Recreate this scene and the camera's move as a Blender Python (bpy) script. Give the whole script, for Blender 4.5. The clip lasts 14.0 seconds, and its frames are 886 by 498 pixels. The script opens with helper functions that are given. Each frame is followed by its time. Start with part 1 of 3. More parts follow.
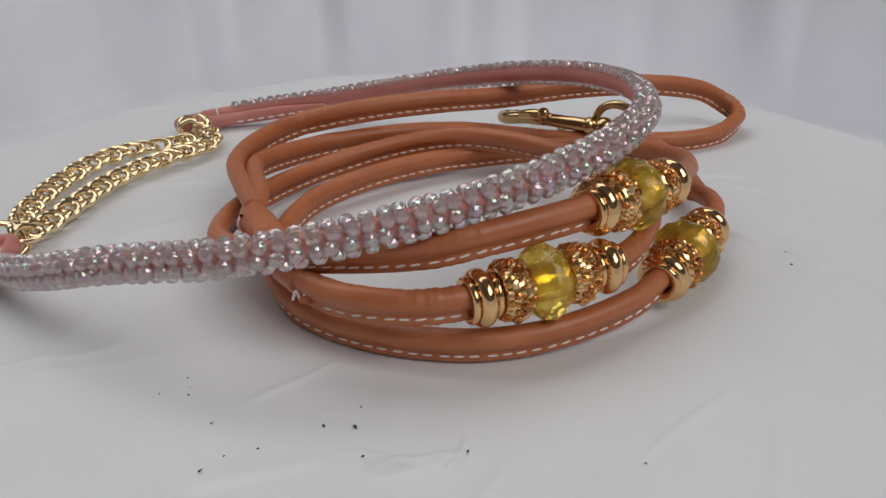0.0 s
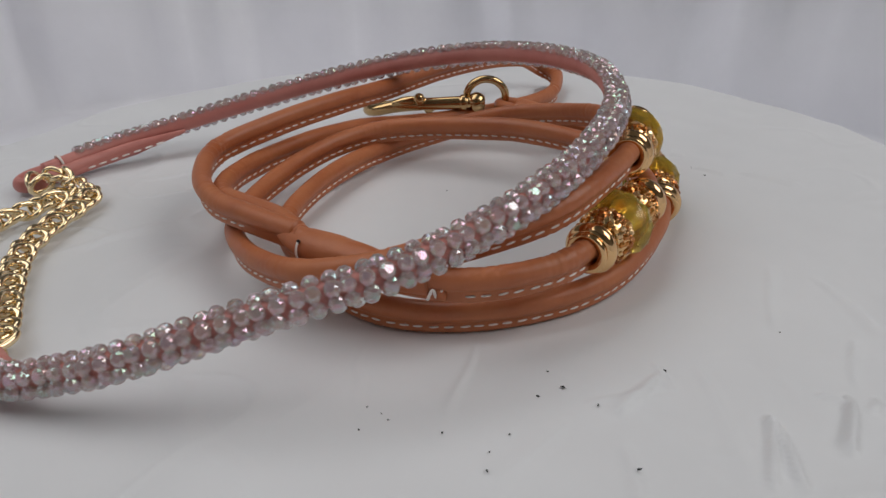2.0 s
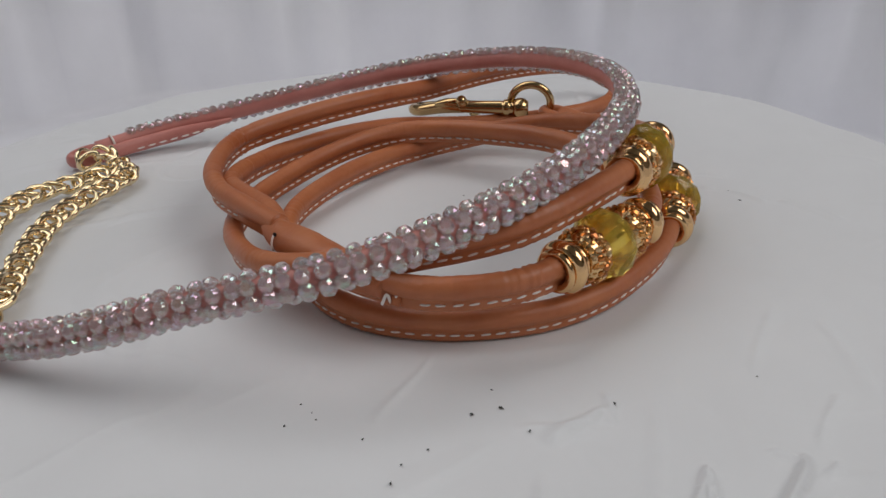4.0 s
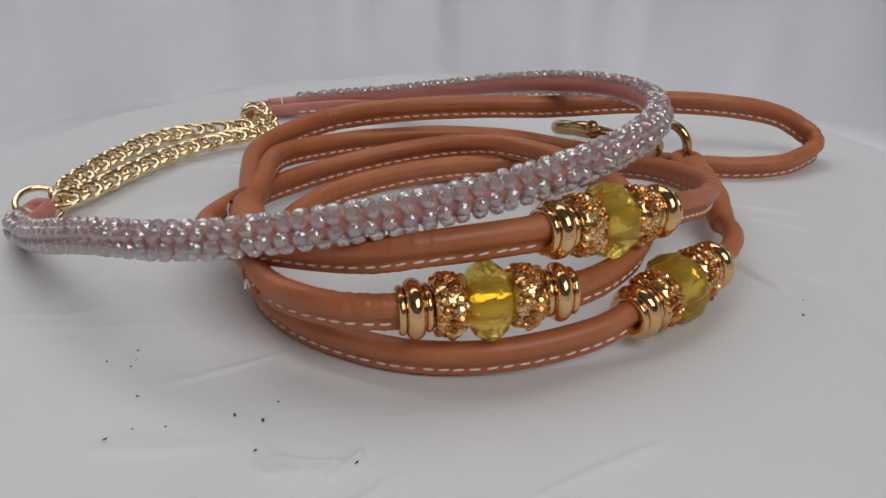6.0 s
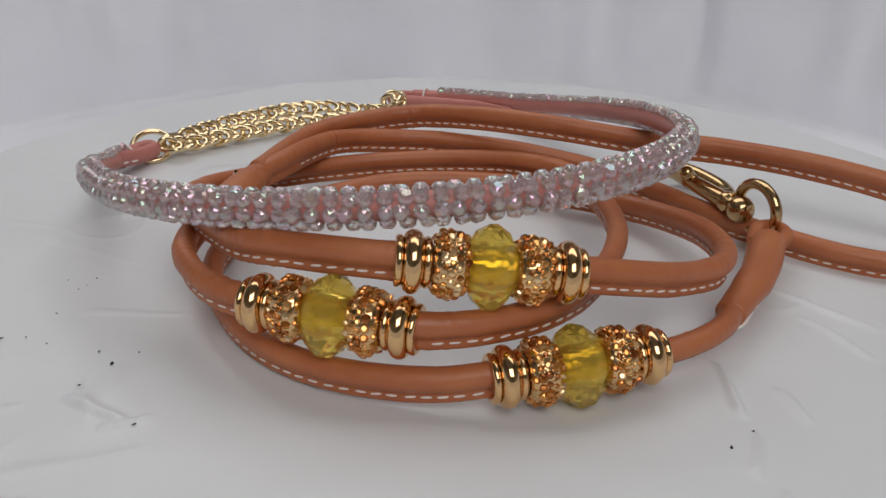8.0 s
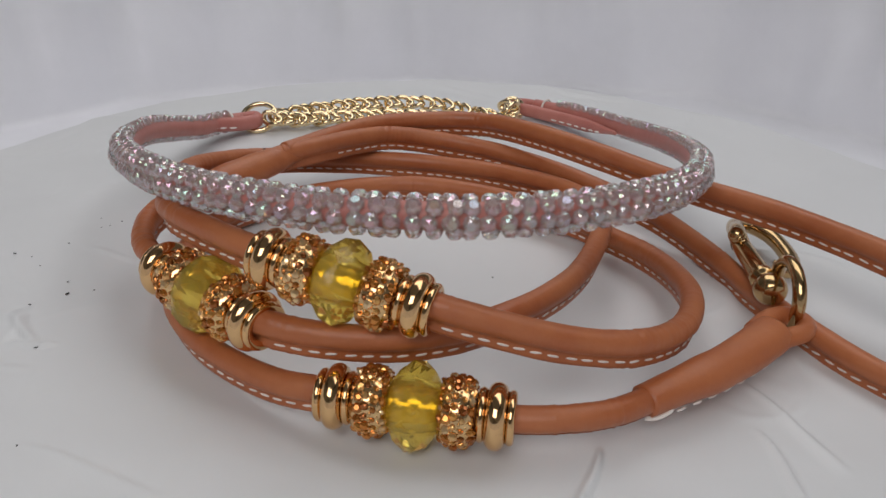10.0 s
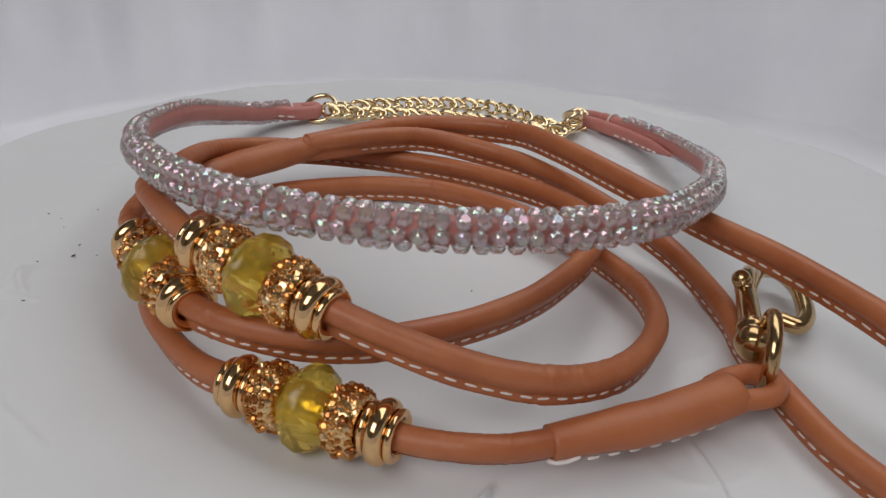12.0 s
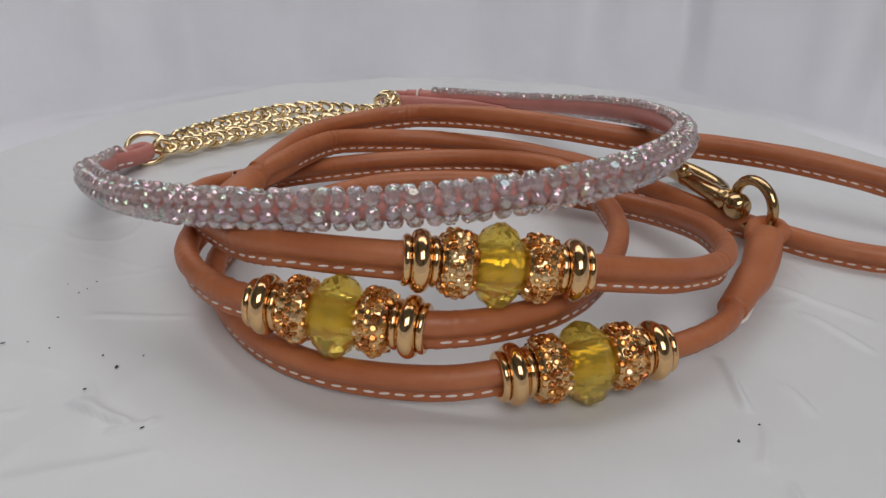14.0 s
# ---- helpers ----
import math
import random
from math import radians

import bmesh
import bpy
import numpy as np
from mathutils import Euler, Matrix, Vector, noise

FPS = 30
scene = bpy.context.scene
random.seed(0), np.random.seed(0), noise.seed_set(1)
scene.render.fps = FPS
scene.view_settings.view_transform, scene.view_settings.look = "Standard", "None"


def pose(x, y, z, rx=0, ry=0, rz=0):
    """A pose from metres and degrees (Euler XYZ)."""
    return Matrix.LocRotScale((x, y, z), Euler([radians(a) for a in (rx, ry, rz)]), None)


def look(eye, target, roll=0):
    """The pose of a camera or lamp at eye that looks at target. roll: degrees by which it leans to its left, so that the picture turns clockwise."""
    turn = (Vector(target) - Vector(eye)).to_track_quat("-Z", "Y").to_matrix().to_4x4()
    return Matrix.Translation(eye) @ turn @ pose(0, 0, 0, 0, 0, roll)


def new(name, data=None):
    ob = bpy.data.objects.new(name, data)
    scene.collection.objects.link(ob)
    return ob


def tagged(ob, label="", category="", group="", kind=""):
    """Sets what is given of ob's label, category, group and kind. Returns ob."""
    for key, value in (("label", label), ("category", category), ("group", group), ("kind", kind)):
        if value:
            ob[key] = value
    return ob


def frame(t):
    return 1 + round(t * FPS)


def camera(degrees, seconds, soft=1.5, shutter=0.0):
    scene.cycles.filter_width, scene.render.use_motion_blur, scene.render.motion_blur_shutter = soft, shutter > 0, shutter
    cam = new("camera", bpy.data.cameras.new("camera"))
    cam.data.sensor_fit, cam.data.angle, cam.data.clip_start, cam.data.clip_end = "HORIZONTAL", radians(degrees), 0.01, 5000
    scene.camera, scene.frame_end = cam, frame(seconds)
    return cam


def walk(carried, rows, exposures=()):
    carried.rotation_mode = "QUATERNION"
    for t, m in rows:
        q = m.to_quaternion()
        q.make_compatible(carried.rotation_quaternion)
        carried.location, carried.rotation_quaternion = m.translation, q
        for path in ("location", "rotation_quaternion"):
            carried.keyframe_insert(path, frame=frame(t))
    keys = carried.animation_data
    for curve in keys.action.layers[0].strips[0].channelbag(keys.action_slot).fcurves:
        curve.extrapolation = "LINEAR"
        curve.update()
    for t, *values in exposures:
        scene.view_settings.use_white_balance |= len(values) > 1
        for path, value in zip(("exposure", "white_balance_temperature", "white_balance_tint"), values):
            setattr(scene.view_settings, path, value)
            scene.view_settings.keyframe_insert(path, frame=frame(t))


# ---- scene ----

# Everything is laid out in millimetres round the turning axis of the display stand; MM brings it to metres.
MM = 0.001

# ---- camera: a circle round the stand's axis ----
cam = camera(61.23, 14.0)
RADIUS, HEIGHT, PITCH, ASIDE = 160.0, 87.7, -29.78, -5.28
TURNS = [
    (0.0, -1.88), (0.5, -9.44), (1.0, -17.72), (1.5, -27.05), (1.8, -31.4), (2.0, -31.92), (2.5, -31.95), (3.0, -30.63), (3.2, -29.48),
    (3.6, -26.3), (4.1, -20.6), (4.6, -13.3), (5.0, -6.3), (5.3, -0.02), (5.5, 3.61), (6.0, 10.65), (6.5, 19.22), (7.0, 27.43),
    (7.5, 33.39), (8.0, 38.55), (8.2, 40.54), (8.7, 45.9), (9.2, 52.2), (9.8, 60.0), (10.3, 66.15), (10.5, 68.31), (11.0, 73.02),
    (11.5, 76.52), (12.0, 76.11), (12.5, 67.57), (13.0, 56.42), (13.5, 46.22), (14.0, 37.26),
]
walk(cam, [(t, pose(0, 0, 0, 0, 0, a) @ pose(0, -RADIUS * MM, HEIGHT * MM, 90 + PITCH, 0, ASIDE)) for t, a in TURNS],
     [(0.0, -0.1), (2.5, -0.22), (5.5, -0.2), (8.0, -0.15), (11.5, -0.2), (14.0, -0.17)])

# ---- light: two added area lamps for daylight, large behind the stand, smaller in front ----
world = bpy.data.worlds.new("daylight")
scene.world = world
world.use_nodes = True
wn = world.node_tree.nodes
sky = wn.new("ShaderNodeTexSky")
sky.sky_type, sky.sun_disc = "NISHITA", False
sky.sun_elevation, sky.sun_rotation = radians(50), radians(200)
world.node_tree.links.new(sky.outputs["Color"], wn["Background"].inputs["Color"])
wn["Background"].inputs["Strength"].default_value = 0.1


def added_light(name, eye, target, w, h, power, color):
    lamp = bpy.data.lights.new(name, "AREA")
    lamp.shape, lamp.size, lamp.size_y, lamp.energy, lamp.color = "RECTANGLE", w, h, power, color
    ob = new(name, lamp)
    ob.matrix_world = look(eye, target)
    return ob


added_light("added_light", (-0.27, 0.66, 1.12), (0.0, 0, 0.12), 1.9, 1.1, 14.0, (0.98, 0.985, 1.0))
added_light("added_light", (0.60, -0.66, 1.0), (0.03, 0, 0.0), 0.9, 0.6, 7.4, (1.0, 0.985, 0.97))


# ---- materials ----
def material(name, color, rough=0.5, metal=0.0, **inputs):
    m = bpy.data.materials.new(name)
    m.use_nodes = True
    b = m.node_tree.nodes["Principled BSDF"]
    b.inputs["Base Color"].default_value = (*color, 1)
    b.inputs["Roughness"].default_value = rough
    b.inputs["Metallic"].default_value = metal
    for key, value in inputs.items():
        b.inputs[key.replace("_", " ")].default_value = value
    return m


def node(m, kind, **values):
    n = m.node_tree.nodes.new(kind)
    for key, value in values.items():
        n.inputs[key.replace("_", " ")].default_value = value
    return n


def link(m, a, b):
    m.node_tree.links.new(a, b)


def noise_on(m, scale, detail=4.0, rough=0.6, kind="ShaderNodeTexNoise", stretch=None):
    where = m.node_tree.nodes.new("ShaderNodeTexCoord")
    n = node(m, kind, Scale=scale)
    if kind == "ShaderNodeTexNoise":
        n.inputs["Detail"].default_value, n.inputs["Roughness"].default_value = detail, rough
    if stretch:
        mp = node(m, "ShaderNodeMapping", Scale=stretch)
        link(m, where.outputs["Object"], mp.inputs["Vector"])
        link(m, mp.outputs["Vector"], n.inputs["Vector"])
    else:
        link(m, where.outputs["Object"], n.inputs["Vector"])
    return n


def ramp(m, value, stops):
    r = m.node_tree.nodes.new("ShaderNodeValToRGB")
    while len(r.color_ramp.elements) < len(stops):
        r.color_ramp.elements.new(0.5)
    for e, (at, c) in zip(r.color_ramp.elements, stops):
        e.position, e.color = at, (*c, 1)
    link(m, value, r.inputs["Fac"])
    return r


def bump(m, value, strength, distance, base=None):
    b = node(m, "ShaderNodeBump", Strength=strength, Distance=distance)
    link(m, value, b.inputs["Height"])
    if base:
        link(m, base.outputs["Normal"], b.inputs["Normal"])
    link(m, b.outputs["Normal"], m.node_tree.nodes["Principled BSDF"].inputs["Normal"])
    return b


def leather(name, dark, light, rough):
    m = material(name, light, rough, Specular_IOR_Level=0.5)
    p = m.node_tree.nodes["Principled BSDF"]
    big = noise_on(m, 90.0, 5.0)
    r = ramp(m, big.outputs["Fac"], [(0.3, dark), (0.7, light)])
    link(m, r.outputs["Color"], p.inputs["Base Color"])
    grain = noise_on(m, 2600.0, 3.0)
    pores = noise_on(m, 1400.0, kind="ShaderNodeTexVoronoi")
    dent = noise_on(m, 260.0, 2.0)
    d0 = bump(m, dent.outputs["Fac"], 0.3, 0.0006)
    b = bump(m, grain.outputs["Fac"], 0.22, 0.00012, d0)
    bump(m, pores.outputs["Distance"], 0.16, 0.00012, b)
    rr = ramp(m, big.outputs["Fac"], [(0.3, (rough - 0.08,) * 3), (0.7, (rough + 0.1,) * 3)])
    link(m, rr.outputs["Color"], p.inputs["Roughness"])
    return m


LEATHER = leather("tan_leather", (0.40, 0.114, 0.041), (0.495, 0.168, 0.064), 0.43)
PINK_LEATHER = leather("rose_leather", (0.49, 0.162, 0.135), (0.58, 0.226, 0.188), 0.42)
THREAD = material("white_thread", (0.84, 0.78, 0.74), 0.75)
HOLE_SHADE = material("hole_shade", (0.02, 0.01, 0.008), 0.9)


def metal(name, color, rough):
    m = material(name, color, rough, 1.0)
    n = noise_on(m, 700.0, 3.0)
    r = ramp(m, n.outputs["Fac"], [(0.35, (rough * 0.7,) * 3), (0.75, (rough * 1.5,) * 3)])
    link(m, r.outputs["Color"], m.node_tree.nodes["Principled BSDF"].inputs["Roughness"])
    bump(m, n.outputs["Fac"], 0.04, 0.0001)
    return m


GOLD = metal("polished_gold", (0.80, 0.51, 0.25), 0.10)
PALE_GOLD = metal("pale_gold_chain", (0.88, 0.71, 0.44), 0.15)
CLIP_GOLD = metal("clip_gold", (0.55, 0.37, 0.18), 0.17)
PAVE_GOLD = metal("pave_gold", (0.78, 0.54, 0.27), 0.15)

BEAD_REFLECTOR = metal("bead_reflector", (0.78, 0.75, 0.66), 0.2)
YELLOW = material("yellow_crystal", (1.0, 0.755, 0.14), 0.015, 0.0, IOR=1.38, Transmission_Weight=0.82)
AMBER = material("amber_crystal", (0.5, 0.2, 0.04), 0.04, 0.62, IOR=1.7, Transmission_Weight=0.25)
amber_kind = AMBER.node_tree.nodes.new("ShaderNodeObjectInfo")
amber_ramp = ramp(AMBER, amber_kind.outputs["Random"], [(0.0, (0.34, 0.10, 0.02)), (0.35, (0.66, 0.24, 0.04)), (0.7, (0.84, 0.42, 0.11)), (1.0, (0.94, 0.70, 0.40))])
link(AMBER, amber_ramp.outputs["Color"], AMBER.node_tree.nodes["Principled BSDF"].inputs["Base Color"])


def iridescent(name):
    m = material(name, (0.95, 0.92, 0.93), 0.015, 0.12, IOR=1.6, Transmission_Weight=0.74, Thin_Film_IOR=1.9)
    p = m.node_tree.nodes["Principled BSDF"]
    info = m.node_tree.nodes.new("ShaderNodeObjectInfo")
    isle = m.node_tree.nodes.new("ShaderNodeNewGeometry")
    add = m.node_tree.nodes.new("ShaderNodeMath")
    add.operation = "ADD"
    link(m, info.outputs["Random"], add.inputs[0])
    link(m, isle.outputs["Random Per Island"], add.inputs[1])
    frac = m.node_tree.nodes.new("ShaderNodeMath")
    frac.operation = "FRACT"
    link(m, add.outputs[0], frac.inputs[0])
    # per-facet tints: the foil's coloured glints are put into the base colour
    r = ramp(m, frac.outputs[0], [(0.0, (0.80, 0.70, 0.72)), (0.1, (0.95, 0.82, 0.84)), (0.28, (0.98, 0.93, 0.92)), (0.42, (0.80, 0.96, 0.94)), (0.55, (0.98, 0.86, 0.90)),
                                  (0.7, (0.97, 0.92, 0.74)), (0.84, (0.88, 0.84, 0.98)), (1.0, (0.98, 0.94, 0.93))])
    link(m, r.outputs["Color"], p.inputs["Base Color"])
    span = m.node_tree.nodes.new("ShaderNodeMapRange")
    span.inputs["To Min"].default_value, span.inputs["To Max"].default_value = 260.0, 560.0
    link(m, frac.outputs[0], span.inputs["Value"])
    link(m, span.outputs["Result"], p.inputs["Thin Film Thickness"])
    return m


STONE = iridescent("aurora_rhinestone")


def cloth(name, color, rough, weave, fold):
    m = material(name, color, rough, Specular_IOR_Level=0.35)
    p = m.node_tree.nodes["Principled BSDF"]
    n = noise_on(m, 14.0, 5.0)
    r = ramp(m, n.outputs["Fac"], [(0.3, tuple(c * 0.93 for c in color)), (0.7, color)])
    link(m, r.outputs["Color"], p.inputs["Base Color"])
    w = noise_on(m, weave, 2.0, stretch=(1, 2.5, 1))
    b = bump(m, w.outputs["Fac"], 0.1, 0.0002)
    f = noise_on(m, fold, 3.0)
    bump(m, f.outputs["Fac"], 0.18, 0.003, b)
    return m


COVER = cloth("white_satin_cover", (0.74, 0.745, 0.76), 0.42, 2200.0, 22.0)
SHEET = cloth("white_backdrop_sheet", (0.89, 0.89, 0.93), 0.75, 900.0, 9.0)
SPECK = material("dark_speck", (0.03, 0.03, 0.03), 0.8)
BOARD = material("painted_board", (0.75, 0.75, 0.74), 0.6)


# ---- helpers of this scene ----
def ground(x, y):
    """Height of the stand's top, which tilts a little."""
    return 0.0011 * x - 0.05 * y


def on(points):
    """Points given as x, y and height above the stand's top."""
    return [Vector((x, y, z + ground(x, y))) for x, y, z in points]


def smooth_path(points, step=0.8):
    """A curve through the points, sampled at even steps."""
    p = [points[0] * 2 - points[1], *points, points[-1] * 2 - points[-2]]
    fine = []
    for i in range(1, len(p) - 2):
        a, b, c, d = p[i - 1], p[i], p[i + 1], p[i + 2]
        t0, t1, t2, t3 = 0.0, (b - a).length ** 0.5, 0.0, 0.0
        t2 = t1 + (c - b).length ** 0.5
        t3 = t2 + (d - c).length ** 0.5
        for k in range(24):
            t = t1 + (t2 - t1) * k / 24
            a1 = a * ((t1 - t) / (t1 - t0)) + b * ((t - t0) / (t1 - t0))
            a2 = b * ((t2 - t) / (t2 - t1)) + c * ((t - t1) / (t2 - t1))
            a3 = c * ((t3 - t) / (t3 - t2)) + d * ((t - t2) / (t3 - t2))
            b1 = a1 * ((t2 - t) / (t2 - t0)) + a2 * ((t - t0) / (t2 - t0))
            b2 = a2 * ((t3 - t) / (t3 - t1)) + a3 * ((t - t1) / (t3 - t1))
            fine.append(b1 * ((t2 - t) / (t2 - t1)) + b2 * ((t - t1) / (t2 - t1)))
    fine.append(p[-2])
    f = np.array([tuple(v) for v in fine])
    s = np.r_[0, np.cumsum(np.linalg.norm(np.diff(f, axis=0), axis=1))]
    u = np.linspace(0, s[-1], max(2, int(round(s[-1] / step)) + 1))
    return [Vector(v) for v in np.stack([np.interp(u, s, f[:, k]) for k in range(3)], 1)], float(s[-1])


def frames_on(path, up=Vector((0, 0, 1))):
    """Place, tangent, side (to the right of the way) and up at each sample."""
    out = []
    for i, p in enumerate(path):
        t = (path[min(i + 1, len(path) - 1)] - path[max(i - 1, 0)]).normalized()
        side = t.cross(up).normalized()
        out.append((p, t, side, side.cross(t).normalized()))
    return out


def part(name, bm, mat, parent=None, label="", flat=False, kind=""):
    """Links a bmesh, in millimetres, as one mesh object under a thing or a part."""
    me = bpy.data.meshes.new(name)
    bmesh.ops.scale(bm, vec=(MM, MM, MM), verts=bm.verts)
    bm.normal_update()
    bm.to_mesh(me)
    bm.free()
    me.materials.append(mat)
    if not flat:
        me.shade_smooth()
    ob = new(name, me)
    ob.parent = parent
    return tagged(ob, label, kind=kind)


def thing(name, at, label, category, group=""):
    e = new(name)
    e.empty_display_size = 0.01
    e.location = Vector(at) * MM
    return tagged(e, label, category, group)


def under(ob, parent):
    """Parents ob and keeps it where it stands."""
    ob.parent = parent
    ob.matrix_parent_inverse = parent.matrix_basis.inverted()
    return ob


def sweep(bm, frames, ring, caps=True):
    """Skins a closed section along frames; ring(i) gives the (side, up) offsets at sample i."""
    rows = []
    for i, (p, t, s, u) in enumerate(frames):
        rows.append([bm.verts.new(p + s * a + u * b) for a, b in ring(i)])
    for a, b in zip(rows[:-1], rows[1:]):
        for k in range(len(a)):
            bm.faces.new((a[k], a[(k + 1) % len(a)], b[(k + 1) % len(a)], b[k]))
    if caps:
        bm.faces.new(rows[0][::-1])
        bm.faces.new(rows[-1])
    bmesh.ops.recalc_face_normals(bm, faces=bm.faces[:])


def cord_section(r=2.2, lift=1.0, fin=3.45, half=1.0):
    """A round rolled cord with the sewn edge hanging below."""
    pts = []
    a0 = -math.asin(half / r)
    for k in range(17):
        a = radians(-90) - a0 + (2 * math.pi + 2 * a0) * k / 16
        pts.append((r * math.cos(a), lift + r * math.sin(a)))
    pts += [(-half * 0.9, -fin + 1.75), (-half * 1.08, -fin + 0.9), (-half * 1.02, -fin + 0.3), (-half * 0.7, -fin),
            (half * 0.7, -fin), (half * 1.02, -fin + 0.3), (half * 1.08, -fin + 0.9), (half * 0.9, -fin + 1.75)]
    return pts


def cord(name, points, mat, parent, label="", thin=(), stitch=(), shape=None):
    """A leather cord along points; thin: stretches (from, to) in mm where the sewn edge is gone; stitch: stretches with a seam."""
    path, length = smooth_path(points, 0.45)
    fr = frames_on(path)
    full = cord_section(**(shape or {}))
    bm = bmesh.new()
    rnd = random.Random(len(path))
    wob = [rnd.uniform(-1, 1) for _ in range(len(path) // 16 + 3)]

    def ring(i):
        s = i * 0.45
        k = 1.0
        for a, b in thin:
            k = min(k, max(0.0, min(1.0, max(a - s, s - b) / 2.5)))
        w = wob[i // 16] * (1 - (i % 16) / 16) + wob[i // 16 + 1] * (i % 16) / 16
        g = 1 + 0.025 * w
        bend = (fr[min(i + 6, len(fr) - 1)][1] - fr[max(i - 6, 0)][1]).length / 5.4
        ripple = min(1.0, max(0.0, (bend - 0.018) / 0.03)) * (0.03 * noise.noise((s * 0.9, len(path), 0.5)) + 0.075 * noise.noise((s * 1.9, len(path), 7.5)))
        g += ripple
        return [(x * g, ((max(z, -1.25) - 1.05) * (1 - k) + z * k) * g) for x, z in full]
    sweep(bm, fr, ring)
    ob = under(part(name, bm, mat, None, label), parent)
    sb = bmesh.new()
    pitch, long = 2.85, 1.95
    for a, b in stitch:
        for j in range(int((b - a) / pitch)):
            s = a + j * pitch + rnd.uniform(-0.12, 0.12)
            i = min(int(s / 0.45), len(fr) - 2)
            p, t, sd, u = fr[i]
            for sg in (-1, 1):
                half = (shape or {}).get("half", 1.0)
                c = p + sd * sg * (half * 0.98) + u * (-(shape or {}).get("fin", 3.45) + 1.45) + t * rnd.uniform(-0.1, 0.1)
                tilt = rnd.uniform(-0.12, 0.02)
                tube_segment(sb, c - t * long / 2 - u * tilt, c + t * long / 2 + u * tilt, 0.21, sd * sg)
    if stitch:
        under(part("stitching", sb, THREAD, None, "white stitched seam", kind="stuff"), ob)
    return ob, fr, length


def tube_segment(bm, a, b, r, out):
    """A short thread stitch: a spindle with rounded ends."""
    t = (b - a).normalized()
    v = t.cross(out).normalized()
    rings = []
    for f, k in ((0.0, 0.35), (0.18, 0.95), (0.5, 1.1), (0.82, 0.95), (1.0, 0.35)):
        c = a.lerp(b, f)
        rings.append([bm.verts.new(c + (out * math.cos(q) + v * math.sin(q)) * r * k) for q in (0, 1.047, 2.094, 3.142, 4.189, 5.236)])
    for m, n in zip(rings[:-1], rings[1:]):
        for k in range(6):
            bm.faces.new((m[k], m[(k + 1) % 6], n[(k + 1) % 6], n[k]))
    bm.faces.new(rings[0][::-1])
    bm.faces.new(rings[-1])


def round_tube(bm, path, r, n=12, caps=True):
    up = Vector((0.13, 0.21, 0.97)).normalized()
    sweep(bm, frames_on(path, up), lambda i: [((r(i) if callable(r) else r) * math.cos(2 * math.pi * k / n), (r(i) if callable(r) else r) * math.sin(2 * math.pi * k / n)) for k in range(n)], caps)


def closed_tube(bm, path, r, up, n=10):
    """A closed ring of wire along path."""
    rows = []
    m = len(path)
    for i, p in enumerate(path):
        t = (path[(i + 1) % m] - path[i - 1]).normalized()
        s = t.cross(up).normalized()
        u = s.cross(t)
        rows.append([bm.verts.new(p + (s * math.cos(2 * math.pi * k / n) + u * math.sin(2 * math.pi * k / n)) * r) for k in range(n)])
    for i in range(m):
        a, b = rows[i], rows[(i + 1) % m]
        for k in range(n):
            bm.faces.new((a[k], a[(k + 1) % n], b[(k + 1) % n], b[k]))
    bmesh.ops.recalc_face_normals(bm, faces=bm.faces[:])


def lathe(bm, profile, n, twist=0.0, closed=True):
    """Turns (along x, radius) profile round the x axis; closed joins the last point to the first."""
    rows = [[bm.verts.new((x, r * math.cos(2 * math.pi * (k + twist * i) / n), r * math.sin(2 * math.pi * (k + twist * i) / n))) for k in range(n)]
            for i, (x, r) in enumerate(profile)]
    pairs = list(zip(rows[:-1], rows[1:])) + ([(rows[-1], rows[0])] if closed else [])
    for a, b in pairs:
        for k in range(n):
            bm.faces.new((a[k], a[(k + 1) % n], b[(k + 1) % n], b[k]))
    bmesh.ops.recalc_face_normals(bm, faces=bm.faces[:])


def along(a, b, roll=0.0):
    """The pose, in metres, of a bead centred between a and b with its x axis from a to b."""
    d = (b - a).normalized()
    m = d.to_track_quat("X", "Z").to_matrix().to_4x4()
    return Matrix.Translation((a + b) * 0.5 * MM) @ m @ Matrix.Rotation(roll, 4, "X")


# ---- setting: table, backdrop ----
def table_sheet():
    bm = bmesh.new()
    n = 240
    wall, high, low = 330.0, 85.0, -62.0
    prof = [(1.0 + (wall - 6) * k / 20, low) for k in range(21)]
    prof += [(wall - 5 + 5 * math.sin(radians(15 * k)), low + 5 * (1 - math.cos(radians(15 * k)))) for k in range(1, 7)]
    prof += [(wall + 10 * (k / 18), low + 5 + (high - low - 5) * k / 18) for k in range(1, 19)]
    rows = []
    for r, z in prof:
        row = []
        for k in range(n):
            a = 2 * math.pi * k / n
            amp = 14.0 * min(1.0, max(0.0, (r - 180) / 110)) * (0.35 + 0.65 * min(1.0, (z - low) / 50))
            w = noise.noise((3.2 * math.cos(a), 3.2 * math.sin(a), z * 0.004)) + 0.75 * noise.noise((8 * math.cos(a), 8 * math.sin(a), z * 0.006)) + 0.5 * noise.noise((21 * math.cos(a), 21 * math.sin(a), z * 0.009))
            rr = r + amp * w * 1.6
            row.append(bm.verts.new((rr * math.cos(a), rr * math.sin(a), z + amp * 0.15 * noise.noise((r * 0.02, 5 * math.cos(a), 5 * math.sin(a))))))
        rows.append(row)
    for a, b in zip(rows[:-1], rows[1:]):
        for k in range(n):
            bm.faces.new((a[k], a[(k + 1) % n], b[(k + 1) % n], b[k]))
    bm.faces.new(rows[0])
    bmesh.ops.recalc_face_normals(bm, faces=bm.faces[:])
    return tagged(part("backdrop", bm, SHEET), "white cotton sheet lying under and hanging round the display stand", "backdrop", kind="structure")


table_sheet()


